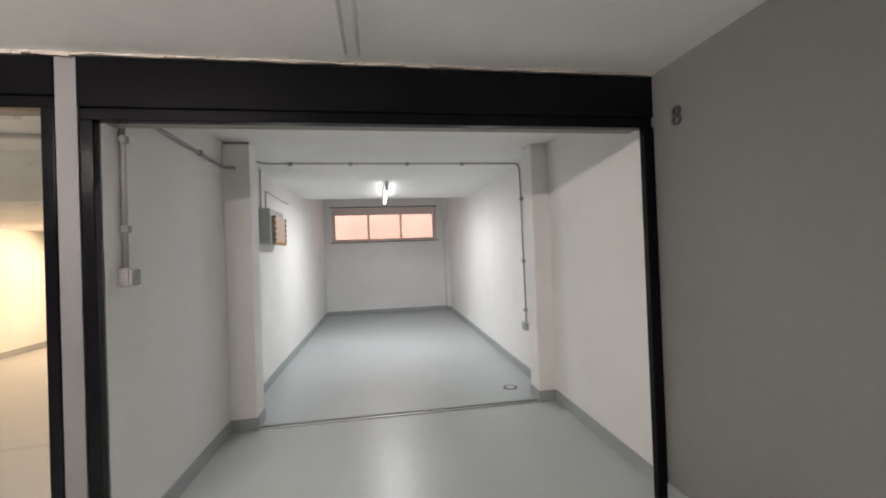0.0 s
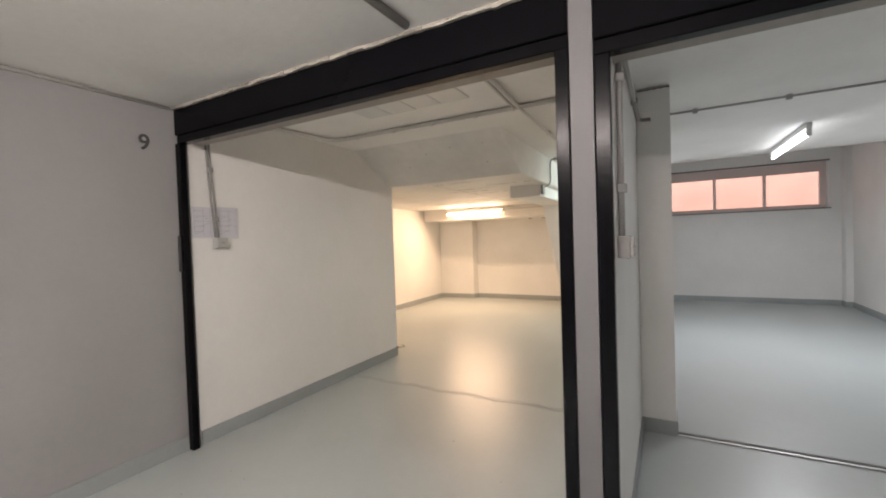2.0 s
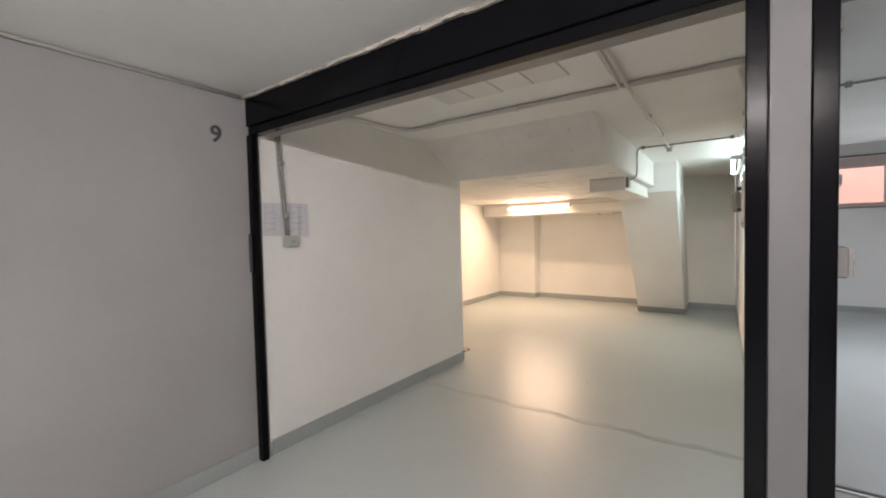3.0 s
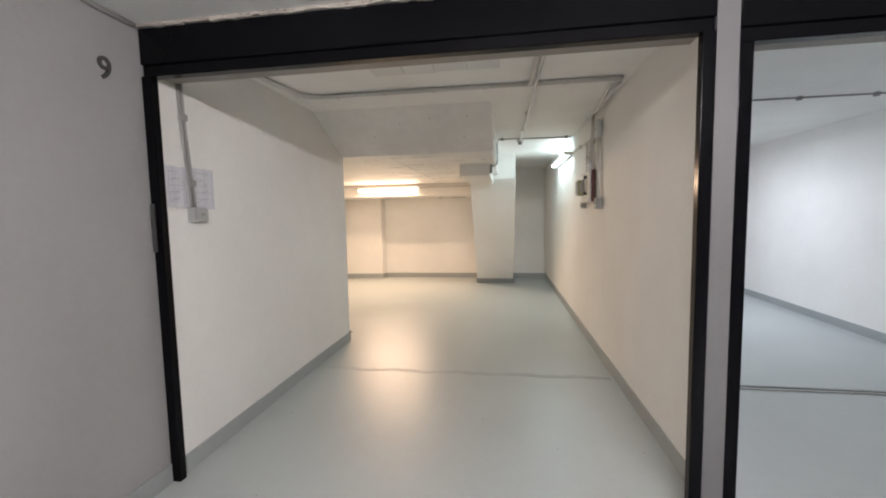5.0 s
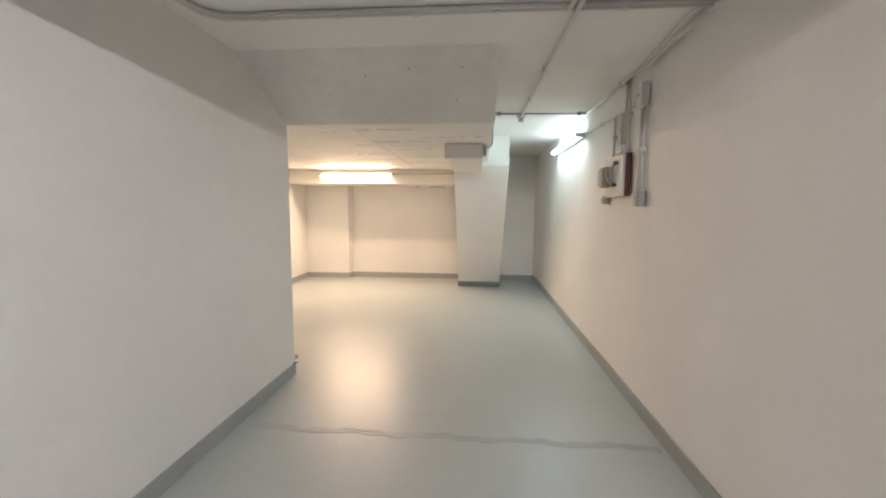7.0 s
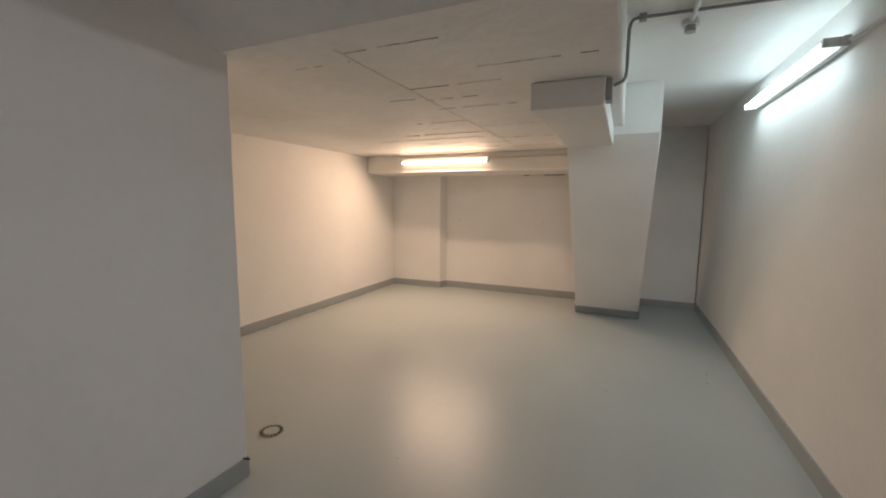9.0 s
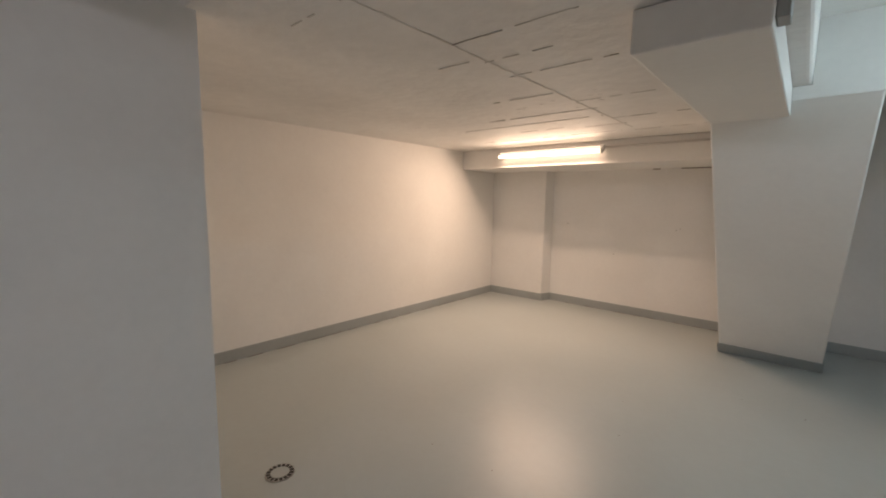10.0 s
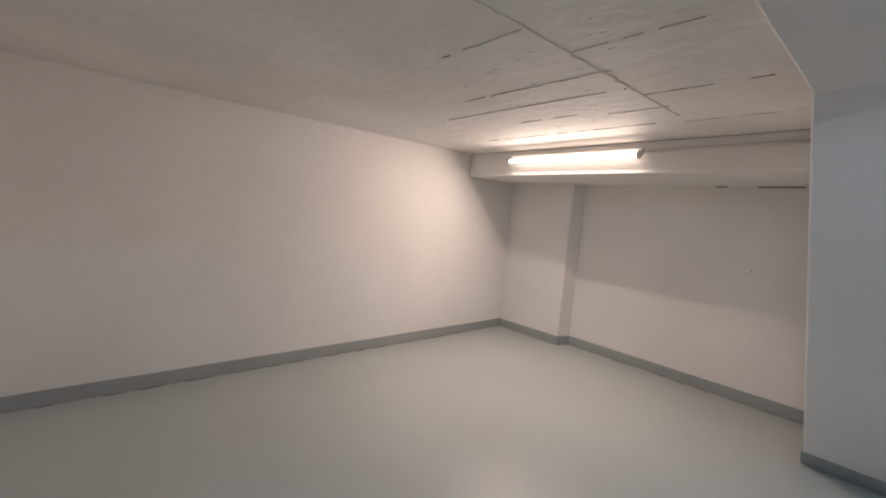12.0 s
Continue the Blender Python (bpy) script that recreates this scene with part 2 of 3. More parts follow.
def skirting(name, pts, label="mid-grey painted skirting band along the wall foot"):
    """A thin band along a line of floor points, on their left-hand side."""
    bm = bmesh.new()
    for a, b in zip(pts, pts[1:]):
        a, b = Vector((*a, 0)), Vector((*b, 0))
        way = (b - a).normalized()
        side = Vector((-way.y, way.x, 0)) * 0.012
        q = [a - side * 0.2, b - side * 0.2, b + side, a + side]
        lo, hi = [bm.verts.new(p) for p in q], [bm.verts.new(p + Vector((0, 0, 0.1))) for p in q]
        for i in range(4):
            bm.faces.new((lo[i], lo[(i + 1) % 4], hi[(i + 1) % 4], hi[i]))
        bm.faces.new(hi)
    bmesh.ops.recalc_face_normals(bm, faces=bm.faces)
    structure(name, bm, SKIRT, label, "skirting")


skirting("baseboard_store", [(-5.67, 4.81), (-3.78, 4.817)])
skirting("baseboard_garage_left", [(-3.78, 4.815), (-3.785, 3.92), (-3.78, 2.37)])
skirting("baseboard_store_left", [(-5.67, 9.46), (-5.67, 4.81)])
skirting("baseboard_pilaster", [(-4.77, 9.64), (-4.82, 9.49), (-5.67, 9.46)])
skirting("baseboard_store_back", [(-1.14, 9.65), (-4.77, 9.65)])
skirting("baseboard_between", [(-1.068, 2.37), (-1.148, 9.65)])
skirting("baseboard_garage_right", [(1.835, 2.37), (1.865, 3.88), (1.705, 3.88), (1.705, 4.09), (1.87, 4.09), (2.025, 10.2), (1.93, 10.2), (1.93, 10.4), (-0.97, 10.4), (-1.0, 4.09), (-0.79, 4.09), (-0.79, 3.88), (-1.0, 3.88), (-1.01, 2.37)])
skirting("baseboard_lane_left", [(XL, 2.288), (XL, -6.1)])
skirting("baseboard_lane_right", [(XR, -6.1), (XR, 2.288)])


# ---- garage door frames ----
def door_frame(x0, x1, left, right, foot, set_back, label):
    """Steel frame between x0 and x1, its header's underside at foot."""
    f = thing("garage_door_frame", label, "door frame", "black garage door frames")
    y = 2.29 + set_back
    part("post", boxes((x0, x0 + left, y, y + 0.045, 0, foot - 0.0005), bevel=0.004), BLACK, f)
    part("post", boxes((x1 - right, x1, 2.29, 2.335, 0, foot - 0.0005), bevel=0.004), BLACK, f)
    part("header", boxes((x0, x1, 2.29, 2.36, foot + 0.055, HL - 0.014), bevel=0.004), BLACK, f)
    part("header_lip", boxes((x0 + 0.001, x1 - 0.001, 2.304, 2.36, foot, foot + 0.0545), bevel=0.004), BLACK, f)
    part("lintel", boxes((x0 + left - 0.02, x1 - right + 0.02, 2.364, 2.46, foot + 0.012, H - 0.002)), LINTEL, f, "brown-grey painted lintel behind the header")
    return f


left_frame = door_frame(XL + 0.003, -1.153, 0.054, 0.052, 2.135, 0.0, "black satin steel frame of open garage nine")
door_frame(-1.062, XR - 0.003, 0.055, 0.06, 2.085, 0.012, "black satin steel frame of open garage eight")
part("latch", boxes((XL + 0.012, XL + 0.03, 2.272, 2.2895, 1.25, 1.5), bevel=0.006), DARKSLOT, left_frame, "worn steel latch strip")
fillet, crumbs = bmesh.new(), bmesh.new()
prnd = random.Random(11)
steps = 150
for i in range(steps):
    x0, x1 = (XL + 0.002 + (XR - XL - 0.004) * (i + k) / steps for k in (0, 1))
    drop = 0.011 + 0.006 * math.sin(i * 0.37) ** 2 + prnd.uniform(0, 0.006)
    if x0 > -1.1:
        drop *= 0.6
    box(fillet, x0, x1 - 0.0004, 2.268 + prnd.uniform(0, 0.008), 2.289, HL - drop, HL - 0.0005)
    if prnd.random() < 0.28:
        r = prnd.uniform(0.002, 0.005)
        bmesh.ops.create_icosphere(crumbs, subdivisions=1, radius=r, matrix=Matrix.Translation(((x0 + x1) / 2, 2.269, HL - prnd.uniform(0.003, 0.01))) @ Matrix.Diagonal((1.8, 0.8, 1, 1)))
structure("header_plaster", fillet, PLASTER, "crumbly beige plaster fillet along the lane ceiling", "trim")
tagged(part("plaster_pits", crumbs, MARK), "small dark pits in the crumbly plaster fillet", "pits", kind="stuff")

# ---- window with its light well ----
win = thing("window_1", "wide three-pane basement window with pinkish frame and salmon wall outside", "window")
win["kind"] = "structure"
wy = BY + 0.12
part("window_frame", boxes((WX0, WX1, wy, wy + 0.06, WZ0, WZ0 + 0.07), (WX0, WX1, wy, wy + 0.06, WZ1 - 0.17, WZ1), (WX0, WX0 + 0.09, wy, wy + 0.06, WZ0 + 0.0702, WZ1 - 0.1702), (WX1 - 0.09, WX1, wy, wy + 0.06, WZ0 + 0.0702, WZ1 - 0.1702)), ALU, win)
third = (WX1 - WX0 - 0.18) / 3
for i in range(3):
    a = WX0 + 0.09 + third * i
    part("pane", boxes((a + 0.002, a + third - 0.002, wy + 0.025, wy + 0.031, WZ0 + 0.071, WZ1 - 0.171)), GLASS, win).visible_shadow = False
    if i:
        part("mullion", boxes((a - 0.025, a + 0.025, wy - 0.004, wy + 0.064, WZ0 + 0.0703, WZ1 - 0.1703)), ALU, win)
part("window_sill", boxes((WX0 - 0.03, WX1 + 0.03, BY - 0.03, BY + 0.118, WZ0 - 0.02, WZ0 - 0.001), bevel=0.004), RAIL, win, "thin brown-grey sill")
part("shutter_rail", boxes((WX0 - 0.02, WX1 + 0.02, BY - 0.015, BY - 0.001, WZ1 - 0.002, WZ1 + 0.025)), RAIL, win)
structure("light_well", boxes((-3.5, 4.5, 11.9, 12.1, 0.5, 4.2)), BRICK, "salmon pink rendered wall beyond the window", "wall")
structure("ground", boxes((-30, 30, 10.71, 50, 0.3, 0.5)), SEAM, "grey paved ground outside the window", "ground")


# ---- fluorescent lamps ----
def tube_lamp(label, length, glowing, drop=0.112):
    """A batten lamp along y, its base at z = 0, the tube hanging below."""
    f = thing("fluorescent_lamp", label, "lamp", "fluorescent lamps")
    part("body", boxes((-0.027, 0.027, -length / 2, length / 2, 0.052 - drop, 0), bevel=0.006), LIGHTPLASTIC, f)
    for s in (-1, 1):
        part("end_cap", boxes((-0.022, 0.022, s * (length / 2 - 0.015) - 0.014, s * (length / 2 - 0.015) + 0.014, -drop - 0.023, 0.0515 - drop), bevel=0.004), LIGHTPLASTIC, f)
    part("tube", pipe([(0, -length / 2 + 0.03, -drop), (0, length / 2 - 0.03, -drop)], 0.019, 12), glowing, f, "glowing tube")
    return f


tube_lamp("lit cool white fluorescent batten on the garage ceiling", 1.5, COOL).matrix_basis = pose(0.41, 6.6, H + 0.025)
tube_lamp("lit warm fluorescent batten on the low beam", 1.32, WARM, 0.078).matrix_basis = pose(-4.39, 8.68, 2.005, -50, 0, 0) @ pose(0, 0, 0, 0, 0, 90)
tube_lamp("lit cool fluorescent batten on the garage side wall", 1.5, STRIP, 0.085).matrix_basis = pose(-1.124, 6.85, 2.2, 0, 90, 0)
tube_lamp("lit fluorescent batten over the garage lane", 1.5, LANE, 0.09).matrix_basis = pose(-1.5, 0.1, HL - 0.001, 0, 0, 90)


# ---- conduits and clips ----
def conduit(label, runs, radius, material=PIPE, clips=(), group="surface conduits"):
    """A surface-mounted pipe run with its saddle clips."""
    f = thing("conduit", label, "conduit", group)
    for r in runs:
        part("pipe", pipe(r, radius), material, f)
    for x, y, z in clips:
        part("clip", boxes((x - 0.018, x + 0.018, y - 0.018, y + 0.018, z - 0.018, z + 0.018), bevel=0.004), material, f)
    return f


CZ = H - 0.016
conduit("pair of white painted conduits across the garage ceiling", [[(-3.76, 2.47, CZ), (-3.64, 3.62, CZ), (-3.55, 3.69, CZ), (-1.14, 3.71, CZ)], [(-3.735, 2.47, CZ), (-3.615, 3.58, CZ), (-3.52, 3.655, CZ), (-1.14, 3.672, CZ)]], 0.012, PIPE, [(-3.35, 3.68, CZ), (-2.95, 3.683, CZ), (-2.55, 3.686, CZ), (-2.15, 3.69, CZ), (-1.55, 3.695, CZ)])
conduit("pair of white painted conduits along the garage ceiling", [[(-1.74, 2.47, CZ), (-1.77, 3.6, CZ - 0.02), (-1.80, 6.08, CZ)], [(-1.775, 2.47, CZ), (-1.805, 3.58, CZ - 0.02), (-1.815, 3.65, CZ - 0.024)]], 0.012, PIPE, [(-1.785, 4.6, CZ), (-1.79, 5.4, CZ)])
conduit("white painted conduit along the top of the side wall", [[(-1.17, 3.73, CZ), (-1.2, 3.8, CZ), (-1.135, 4.5, CZ), (-1.14, 5.97, CZ)], [(-1.14, 3.76, CZ - 0.01), (-1.16, 4.0, CZ - 0.01), (-1.125, 4.52, CZ - 0.03)]], 0.011, PIPE, [(-1.14, 5.0, CZ)])
conduit("thin grey conduit crossing the ceiling and dropping down the soffit", [[(-1.15, 6.0, CZ), (-2.09, 5.95, CZ), (-2.105, 5.95, CZ - 0.05), (-2.105, 5.95, 2.12), (-2.11, 5.9, 2.06), (-2.19, 5.86, 2.03)]], 0.009, DARKPIPE, [(-1.22, 5.995, CZ), (-2.04, 5.955, CZ)])
conduit("white painted conduit feeding the wall lamp", [[(-1.115, 4.62, 2.17), (-1.12, 5.0, 2.175), (-1.13, 6.1, 2.2)]], 0.009, PIPE, [(-1.125, 5.5, 2.185)])
conduit("thin white painted conduit along the low beam", [[(-3.73, 8.69, 1.995), (-2.62, 8.69, 2.0)]], 0.011, PIPE)
conduit("white painted conduit down to the switch box", [[(-3.765, 2.5, H - 0.02), (-3.768, 2.518, 1.95), (-3.76, 2.55, 1.48)], [(-3.768, 2.478, H - 0.02), (-3.77, 2.496, 1.95), (-3.762, 2.528, 1.48)]], 0.008, DARKPIPE, [(-3.768, 2.51, 1.98), (-3.762, 2.535, 1.62)])
conduit("grey conduit from switch box to pier under the ceiling", [[(-0.995, 2.5, 1.4), (-0.995, 2.5, 2.13), (-0.99, 2.56, 2.21), (-0.985, 3.82, 2.2), (-0.97, 3.87, 2.2), (-0.91, 3.872, 2.2)]], 0.013, DARKPIPE, [(-0.99, 2.5, 1.6), (-0.99, 2.5, 2.05), (-0.985, 3.4, 2.205)])
conduit("thin grey conduit across the ceiling and down the wall", [[(-0.9, 4.5, 2.39), (-0.85, 4.62, CZ + 0.005), (1.84, 4.62, CZ + 0.005), (1.862, 4.62, CZ - 0.05), (1.868, 4.6, 0.62)]], 0.009, DARKPIPE, [(-0.6, 4.62, CZ), (0.0, 4.62, CZ), (0.6, 4.62, CZ), (1.2, 4.62, CZ), (1.866, 4.61, 2.0), (1.866, 4.61, 1.3), (1.866, 4.61, 0.75)])
conduit("white painted conduits dropping into the grey cabinet", [[(-0.985, 4.95, H), (-0.985, 4.95, 1.98)], [(-0.985, 5.15, 2.2), (-0.985, 5.15, 1.98)], [(-0.985, 5.15, 2.2), (-0.98, 6.3, 2.2)], [(-0.985, 4.75, 2.35), (-0.985, 4.75, 2.15)]], 0.010, PIPE)
conduit("grey conduit along the lane ceiling", [[(-1.82, 2.2, HL - 0.02), (-1.86, 1.2, HL - 0.02), (-1.98, -3.4, HL - 0.02)]], 0.02, DARKPIPE)
conduit("painted-over conduit pair along the lane ceiling", [[(0.13, 2.2, HL + 0.005), (0.1, -3.4, HL + 0.005)], [(0.19, 2.2, HL + 0.005), (0.16, -3.4, HL + 0.005)]], 0.010, CEILING)
conduit("painted conduit in the corner of lane wall and ceiling", [[(XL + 0.016, 2.26, HL - 0.012), (XL + 0.016, -5.5, HL - 0.012)]], 0.010, PIPE)


# ---- small fittings ----
def wall_box(label, at, size, face, material=PLASTIC, category="switch box"):
    """A surface-mounted box on a wall that faces along x (face = 1 or -1)."""
    f = thing("switch_box", label, category, "surface-mounted boxes")
    d, w, h = size
    part("housing", boxes((0, face * d * 0.8, -w / 2, w / 2, -h / 2, h / 2), bevel=0.005), material, f)
    part("cover", boxes((face * d * 0.801, face * d, -w / 2 + 0.005, w / 2 - 0.005, -h / 2 + 0.005, h / 2 - 0.005), bevel=0.003), material, f)
    part("rocker", boxes((face * d * 1.001, face * (d + 0.006), -0.012, 0.012, -0.006, 0.006)), DARKPIPE, f)
    f.matrix_basis = pose(*at)
    return f


wall_box("grey plastic switch box under the papers", (-3.782, 2.56, 1.444), (0.06, 0.095, 0.08), 1)
wall_box("grey plastic switch box by the door frame", (-1.009, 2.5, 1.36), (0.06, 0.09, 0.09), 1, DARKPIPE)
wall_box("grey plastic socket low on the side wall", (1.877, 4.6, 0.575), (0.05, 0.09, 0.09), -1, category="socket")
wall_box("grey plastic socket beside the fuse board", (-1.103, 4.52, 1.5), (0.055, 0.075, 0.11), -1, category="socket")
wall_box("small grey plastic socket under the fuse board", (-1.109, 5.27, 1.5), (0.05, 0.065, 0.075), -1, category="socket")
wall_box("white painted junction box on the side wall", (-1.104, 4.56, 2.2), (0.05, 0.11, 0.16), -1, LIGHTPLASTIC, "junction box")
wall_box("pale blue-grey junction box above the fuse board", (-1.106, 4.93, 1.885), (0.05, 0.12, 0.07), -1, LIGHTPLASTIC, "junction box")

fuse = thing("fuse_board", "cream fuse board on a red-brown wooden case, with loose breakers", "fuse board")
part("case", boxes((-1.104, -1.143, 4.765, 5.19, 1.525, 1.845), bevel=0.004), REDWOOD, fuse, "red-brown varnished wooden case")
part("panel", boxes((-1.1435, -1.163, 4.78, 5.2, 1.52, 1.84), bevel=0.003), BOARD, fuse, "cream-white panel")
brk = part("breaker", boxes((-1.1635, -1.225, 5.04, 5.17, 1.60, 1.765), bevel=0.008), BREAKER, fuse, "grey-green breaker housing")
part("cover", boxes((-1.2255, -1.238, 5.05, 5.16, 1.615, 1.75), bevel=0.004), PLASTIC, brk)
part("cable", pipe([(-1.19, 5.05, 1.725), (-1.21, 5.0, 1.69), (-1.205, 4.96, 1.64), (-1.18, 4.93, 1.615)], 0.011), DARKPIPE, fuse, "thick grey-brown cable")
part("cable", pipe([(-1.18, 4.945, 1.625), (-1.2, 4.94, 1.68), (-1.2, 4.925, 1.74), (-1.18, 4.9, 1.775)], 0.011), DARKPIPE, fuse, "thick grey-brown cable")
part("terminal", boxes((-1.1635, -1.195, 4.905, 4.94, 1.60, 1.625), bevel=0.005), DARKSLOT, fuse)
part("terminal", boxes((-1.1635, -1.195, 4.88, 4.91, 1.765, 1.795), bevel=0.005), DARKSLOT, fuse)
part("printed_mark", boxes((-1.1632, -1.1645, 5.0, 5.03, 1.563, 1.567)), DARKPIPE, fuse)
part("printed_mark", boxes((-1.1632, -1.1645, 4.97, 4.99, 1.585, 1.597)), DARKPIPE, fuse)
for y, z in ((4.795, 1.825), (5.185, 1.825), (4.795, 1.535), (5.185, 1.535)):
    part("screw", pipe([(-1.1632, y, z), (-1.166, y, z)], 0.006), STEEL, fuse)
part("plug", pipe([(-1.2, 5.17, 1.69), (-1.205, 5.21, 1.69)], 0.02), DARKPIPE, fuse)
for y, lo, hi in ((4.54, 1.55, 2.12), (4.58, 1.56, 2.12), (4.83, 1.85, H), (4.9, 1.92, H), (4.97, 1.92, 2.17), (5.15, 1.85, 2.17)):
    conduit("white painted conduit dropping to the fuse board", [[(-1.118, y, hi), (-1.118, y, lo)]], 0.010, PIPE, [(-1.115, y, (lo + hi) / 2)], "fuse board drops")
conduit("short grey cable from fuse board to socket", [[(-1.15, 5.21, 1.6), (-1.125, 5.26, 1.58), (-1.13, 5.27, 1.54)]], 0.007, DARKPIPE)

sensor = thing("ceiling_sensor", "small white round sensor on the garage ceiling", "sensor")
part("base", disc(-1.80, 6.13, H - 0.03, H - 0.001, 0.045), LIGHTPLASTIC, sensor)
part("cap", disc(-1.80, 6.13, H - 0.065, H - 0.0305, 0.028), PLASTIC, sensor)
bracket = thing("cable_box", "small grey cable box on the beam end", "cable box")
part("housing", boxes((-2.2, -2.165, 5.81, 5.9, 1.95, 2.06), bevel=0.004), PLASTIC, bracket)

papers = thing("notice_papers", "two white printed plan sheets hung on the wall", "paper")
for k, (y0, y1, z0, z1) in enumerate(((2.366, 2.515, 1.484, 1.706), (2.55, 2.72, 1.482, 1.712), (2.50, 2.56, 1.486, 1.70))):
    bm = bmesh.new()
    xs = [-3.7735 + 0.0015 * k + 0.004 * math.sin(i * 1.7 + k) ** 2 for i in range(5)]
    rows = [[bm.verts.new((xs[i], y0 + (y1 - y0) * i / 4, z)) for i in range(5)] for z in (z0 - 0.006 * k, z1)]
    back = [[bm.verts.new((v.co.x - 0.001, v.co.y, v.co.z)) for v in r] for r in rows]
    for i in range(4):
        bm.faces.new((rows[0][i], rows[0][i + 1], rows[1][i + 1], rows[1][i]))
        bm.faces.new((back[0][i + 1], back[0][i], back[1][i], back[1][i + 1]))
    sheet = part("sheet", bm, PAPER, papers)
    if k < 2:
        bars = bmesh.new()
        px = -3.7655
        for i in range(5):
            zz = z1 - 0.03 - i * 0.037
            box(bars, px, px + 0.0004, y0 + 0.012, y0 + 0.012 + (y1 - y0 - 0.03) * (0.5 + 0.5 * math.sin(i * 2.3 + k) ** 2), zz, zz + 0.0025)
        for i in range(3):
            yy = y0 + 0.012 + (y1 - y0 - 0.03) * (0.0, 0.55, 0.98)[i]
            box(bars, px + 0.0005, px + 0.0009, yy, yy + 0.0022, z0 + 0.02, z1 - 0.015)
        for i in range(9):
            yy, zz = y0 + 0.02 + (i * 37 % 90) / 1000, z0 + 0.03 + (i * 53 % 150) / 1000
            box(bars, px + 0.001, px + 0.0014, yy, yy + 0.018, zz, zz + 0.004)
        part("printed_lines", bars, INK, sheet)


def digit(text, at, rz, label):
    cu = bpy.data.curves.new("digit", "FONT")
    cu.body, cu.size, cu.extrude, cu.align_x, cu.align_y = text, 0.14, 0.003, "CENTER", "CENTER"
    cu.offset = 0.002
    ob = bpy.data.objects.new("digit_curve", cu)
    scene.collection.objects.link(ob)
    bpy.context.view_layer.update()
    me = bpy.data.meshes.new_from_object(ob.evaluated_get(bpy.context.evaluated_depsgraph_get()))
    bpy.data.objects.remove(ob)
    me.materials.clear()
    me.materials.append(DARKINK)
    n = tagged(new("garage_number", me), label, "number", "garage numbers")
    n.matrix_basis = pose(*at, 90, 0, rz)


digit("9", (XL + 0.0035, 2.1, 2.105), 90, "dark painted number nine on the lane wall")
digit("8", (XR - 0.0035, 2.115, 2.085), -90, "dark painted number eight on the lane wall")

cab = thing("meter_cabinet", "grey electrical cabinet with cream door and hazard-striped edges", "cabinet")
part("body", boxes((-1.0, -0.885, 4.9, 5.55, 1.6, 1.98), bevel=0.006), CABINET, cab)
door = part("door", boxes((-0.8845, -0.86, 5.0, 5.54, 1.585, 1.91), bevel=0.004), CREAM, cab, "cream enamel door")
for i in range(10):
    z = 1.59 + i * 0.032
    for y0, y1 in ((4.985, 5.035), (5.505, 5.555)):
        part("hazard_stripe", boxes((-0.8595, -0.853, y0, y1, z, z + 0.031)), (YELLOW, DARKINK)[i % 2], door)
for i in range(14):
    part("hazard_stripe", boxes((-0.8595, -0.853, 5.036 + i * 0.0335, 5.069 + i * 0.0335, 1.584, 1.612)), (DARKINK, YELLOW)[i % 2], door)


# ---- floor details ----
def floor_drain(x, y, r, label):
    f = thing("floor_drain", label, "drain", "floor drains")
    part("rim", disc(0, 0, 0.0005, 0.004, r), STEEL, f)
    part("plate", disc(0, 0, 0.0042, 0.006, r * 0.62), EPOXY, f, "painted centre plate")
    for i in range(16):
        a = 2 * math.pi * i / 16
        bm = boxes((r * 0.66, r * 0.93, -r * 0.1, r * 0.1, 0.0042, 0.0055))
        bmesh.ops.rotate(bm, verts=bm.verts, cent=(0, 0, 0), matrix=Matrix.Rotation(a, 3, "Z"))
        part("slot", bm, DARKSLOT, f)
    f.matrix_basis = pose(x, y, 0)


floor_drain(-3.985, 5.165, 0.072, "round painted floor drain with dark slots")
floor_drain(1.565, 4.33, 0.075, "round steel floor drain near the garage sill")
sill = thing("door_sill", "thin steel sill strip set in the garage floor", "sill")
part("strip", boxes((-0.785, 1.7, 3.87, 3.895, 0.0005, 0.01), bevel=0.003), STEEL, sill)
part("groove", boxes((-0.785, 1.7, 3.896, 3.925, 0.0005, 0.005)), DARKSLOT, sill)
part("lip", boxes((-0.785, 1.7, 3.926, 3.95, 0.0005, 0.012), bevel=0.003), SEAM, sill)
seam, ragged = bmesh.new(), bmesh.new()
for i in range(96):
    x0 = -3.7 + i * 0.0268
    y = 3.985 + 0.012 * math.sin(i * 0.31) + 0.006 * math.sin(i * 0.83)
    w = 0.022 + 0.012 * math.sin(i * 0.47) ** 2
    box(seam, x0, x0 + 0.0266, y - w, y + w, 0.0004, 0.0016 + 0.0003 * (i % 2))
    if math.sin(i * 0.29) > 0.1:
        box(ragged, x0, x0 + 0.0266, y + w * 0.2, y + w * 0.2 + 0.004 + 0.006 * math.sin(i * 1.7) ** 2, 0.0021, 0.0034)
structure("floor_seam_edge", ragged, SEAM, "ragged raised edge of paint along the floor seam", "seam")
structure("floor_seam", seam, SEAM, "uneven filled seam across the garage floor", "seam")
grit = bmesh.new()
rnd = random.Random(4)
for i in range(26):
    x, y, r = rnd.uniform(-3.7, -1.2), rnd.uniform(1.5, 8.5), rnd.uniform(0.002, 0.0045)
    bmesh.ops.create_icosphere(grit, subdivisions=1, radius=r, matrix=Matrix.Translation((x, y, r * 0.4)) @ Matrix.Diagonal((1.6, 1, 0.5, 1)))
tagged(part("floor_grit", grit, MARK), "tiny dark specks of grit on the floor", "grit", kind="stuff")

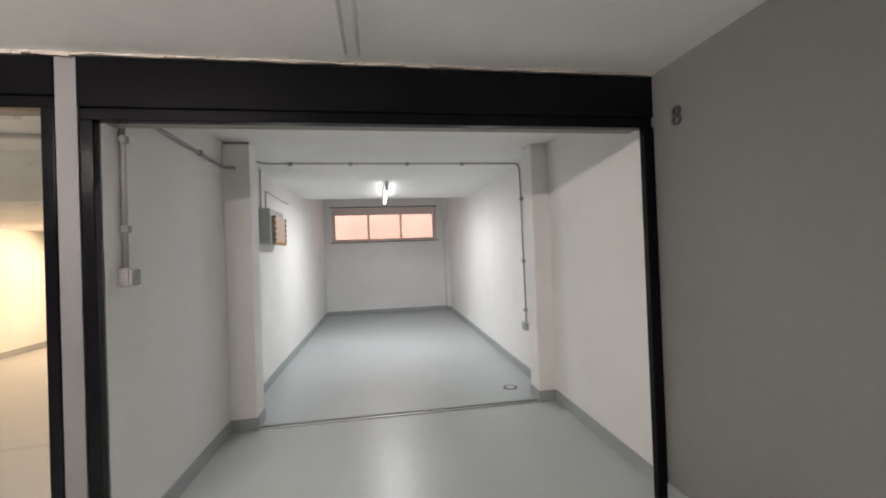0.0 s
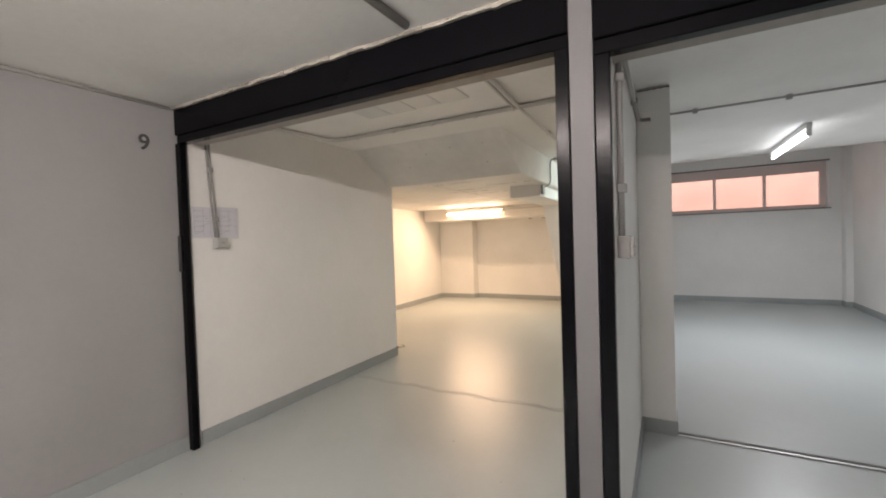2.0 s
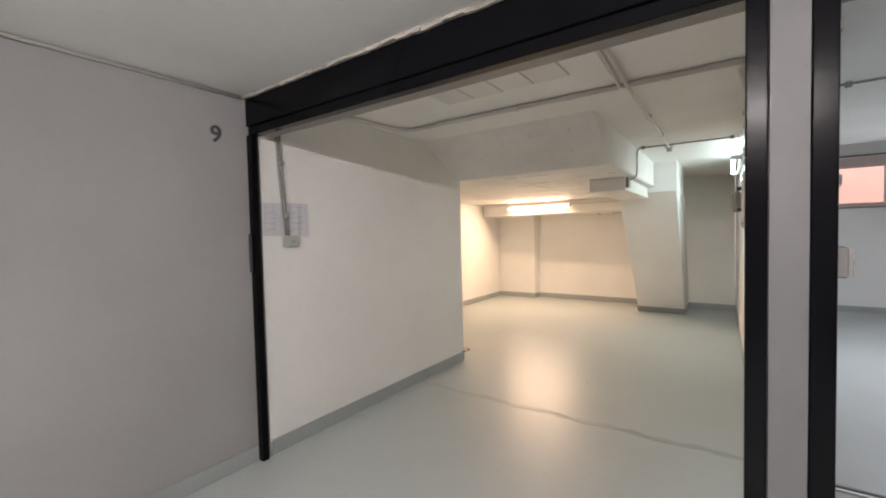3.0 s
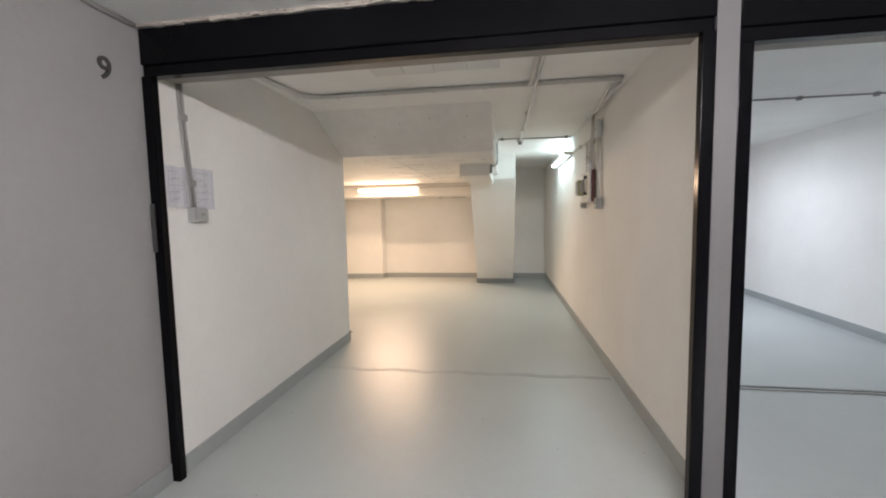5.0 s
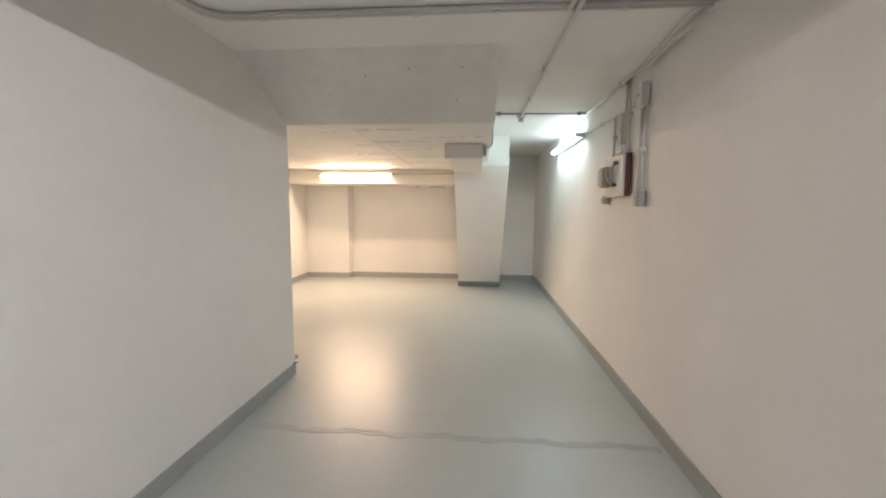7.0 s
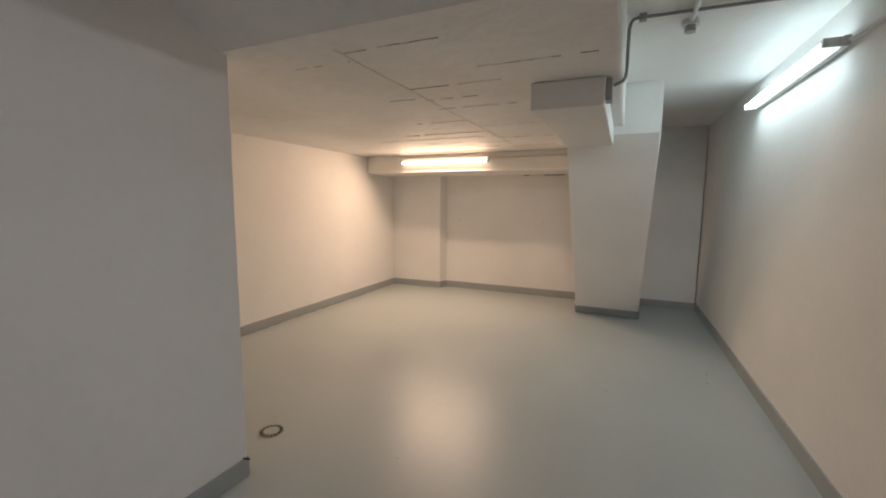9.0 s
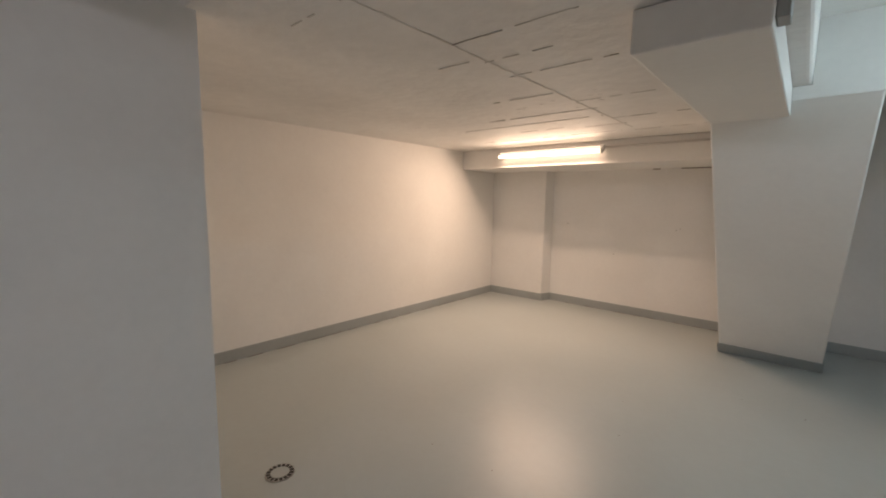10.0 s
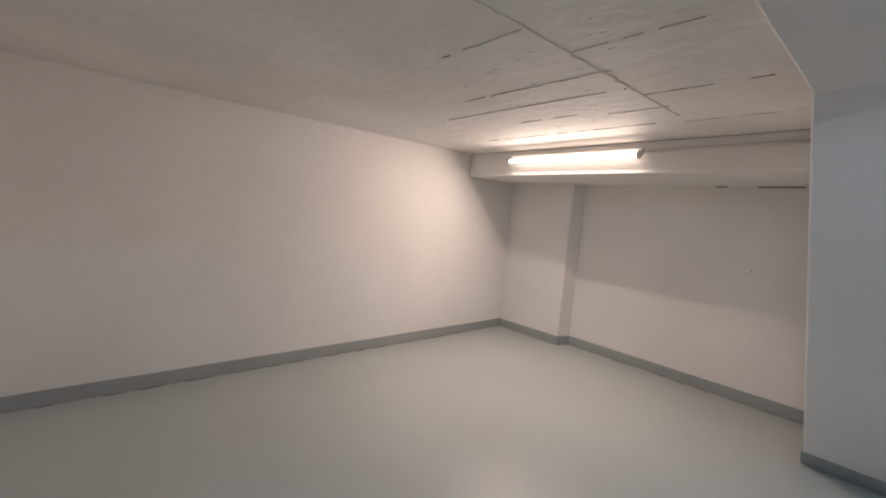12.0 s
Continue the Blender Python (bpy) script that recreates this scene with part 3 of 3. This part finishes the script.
# ---- ceiling relief and wall marks ----
joints, cracks = bmesh.new(), bmesh.new()


def board_joint(y, x0, x1, deep=0.3):
    """A broken, wavering ridge between two shutter boards; deep is the share that gapes dark."""
    x = x0
    while x < x1:
        ln = rnd.uniform(0.025, 0.09)
        yy, th = y + rnd.uniform(-0.003, 0.003), rnd.uniform(0.0015, 0.004)
        if rnd.random() < 0.85:
            box(cracks if rnd.random() < deep else joints, x, min(x + ln, x1), yy - th, yy + th, 2.0683 - rnd.uniform(0, 0.0015), 2.0715)
        x += ln + 0.0005


for y, x0, x1, deep in ((5.0, -3.27, -2.75, 0.5), (5.1, -3.64, -3.3, 0.15), (5.4, -2.77, -2.2, 0.5), (5.64, -3.28, -2.72, 0.6), (5.85, -3.54, -3.3, 0.4),
                        (5.91, -3.3, -2.95, 0.3), (6.175, -3.33, -2.76, 0.6), (6.62, -3.74, -3.3, 0.15), (6.9, -3.27, -2.72, 0.2), (7.16, -4.15, -3.24, 0.3),
                        (7.43, -4.62, -3.3, 0.6), (7.57, -3.27, -2.66, 0.45), (7.75, -4.2, -3.75, 0.2), (7.83, -3.6, -3.25, 0.5), (8.17, -5.0, -3.4, 0.5), (8.2, -3.3, -2.7, 0.1)):
    board_joint(y, x0, x1, deep)
y = 4.95
while y < 8.0:
    ln, x = rnd.uniform(0.03, 0.1), -3.28 + rnd.uniform(-0.005, 0.005)
    th = rnd.uniform(0.002, 0.006)
    box(joints, x - th, x + th, y, y + ln, 2.0678, 2.0716)
    y += ln + 0.0005
for i in range(60):
    x, y = -3.3 + rnd.gauss(-0.25, 0.3), rnd.uniform(6.6, 8.2)
    bmesh.ops.create_icosphere(joints, subdivisions=1, radius=rnd.uniform(0.004, 0.013), matrix=Matrix.Translation((x, y, 2.0705)) @ Matrix.Diagonal((2.2, 0.7, 0.14, 1)))
structure("soffit_cracks", cracks, CRACK, "thin dark open cracks between the soffit board marks", "trim")
structure("soffit_joints", joints, JOINT, "faint board joints pressed into the soffit", "trim")
panel = thing("ceiling_panel", "glossy white patch of boards on the garage ceiling", "ceiling panel")
for i in range(4):
    x = -2.9 + i * 0.22
    part("board", boxes((x, x + 0.214, 2.47, 3.31 + 0.01 * math.sin(i * 2.1), H - 0.012, H - 0.0005), bevel=0.003), LIGHTPLASTIC, panel)
holes = bmesh.new()
for x, y, z in ((-3.0, 4.35, 2.3), (-2.7, 4.3, 2.325), (-2.35, 4.3, 2.325), (-2.4, 4.55, 2.19), (-3.3, 4.5, 2.22)):
    bmesh.ops.create_icosphere(holes, subdivisions=1, radius=0.005, matrix=Matrix.Translation((x, y, z)))
for x, z in ((-4.55, 1.12), (-4.53, 1.115), (-3.2, 1.1), (-3.16, 1.12), (-3.9, 0.75)):
    bmesh.ops.create_icosphere(holes, subdivisions=1, radius=0.005, matrix=Matrix.Translation((x, 9.65, z)))
for y, z in ((3.2, 1.35), (3.55, 1.45), (4.5, 1.4), (4.3, 1.32)):
    bmesh.ops.create_icosphere(holes, subdivisions=1, radius=0.004, matrix=Matrix.Translation((-3.79 if y < 3.9 else -3.795, y, z)))
tagged(part("wall_marks", holes, MARK), "small dark drill holes in the painted walls", "marks", kind="stuff")
gaps = bmesh.new()
for i in range(14):
    y = 5.2 + i * 0.27 + 0.05 * math.sin(i * 1.9)
    box(gaps, -5.656, -5.650 + 0.002 * math.sin(i), y, y + 0.08 + 0.1 * math.sin(i * 2.7) ** 2, 0.0005, 0.003)
for i in range(9):
    x = -4.5 + i * 0.22 + 0.04 * math.sin(i * 2.2)
    box(gaps, x, x + 0.06 + 0.07 * math.sin(i * 1.7) ** 2, 9.630, 9.637, 0.0005, 0.003)
for x0, x1 in ((-3.5, -3.42), (-3.2, -2.9)):
    box(gaps, x0, x1, 9.643, 9.6495, 1.815, 1.8245)
tagged(part("wall_foot_gaps", gaps, MARK), "thin dark gaps along skirting and beam", "gaps", kind="stuff")
scuff = bmesh.new()
for x, z, r in ((-4.38, 1.07, 0.022), (-4.35, 1.082, 0.014), (-4.395, 1.052, 0.012)):
    bmesh.ops.create_icosphere(scuff, subdivisions=2, radius=r, matrix=Matrix.Translation((x, 4.8155, z)) @ Matrix.Diagonal((1, 0.12, 0.7, 1)))
tagged(part("plaster_scuff", scuff, SKIRT), "small grey scuffed patch on the recess wall", "scuff", kind="stuff")
stain = bmesh.new()
for i in range(14):
    x = -0.995 + i * 0.0145
    box(stain, x, x + 0.0146, 3.874, 3.8795, H - 0.005 - 0.005 * math.sin(i * 1.1) ** 2, H - 0.001)
tagged(part("pier_gap", stain, MARK), "dark ragged gap between pier top and ceiling", "gap", kind="stuff")
splinter = thing("cable_stub", "short dark cable stub poking out over the skirting", "cable")
part("sheath", pipe([(-3.80, 4.79, 0.1), (-3.765, 4.8, 0.105), (-3.745, 4.803, 0.104)], 0.005), DARKSLOT, splinter)
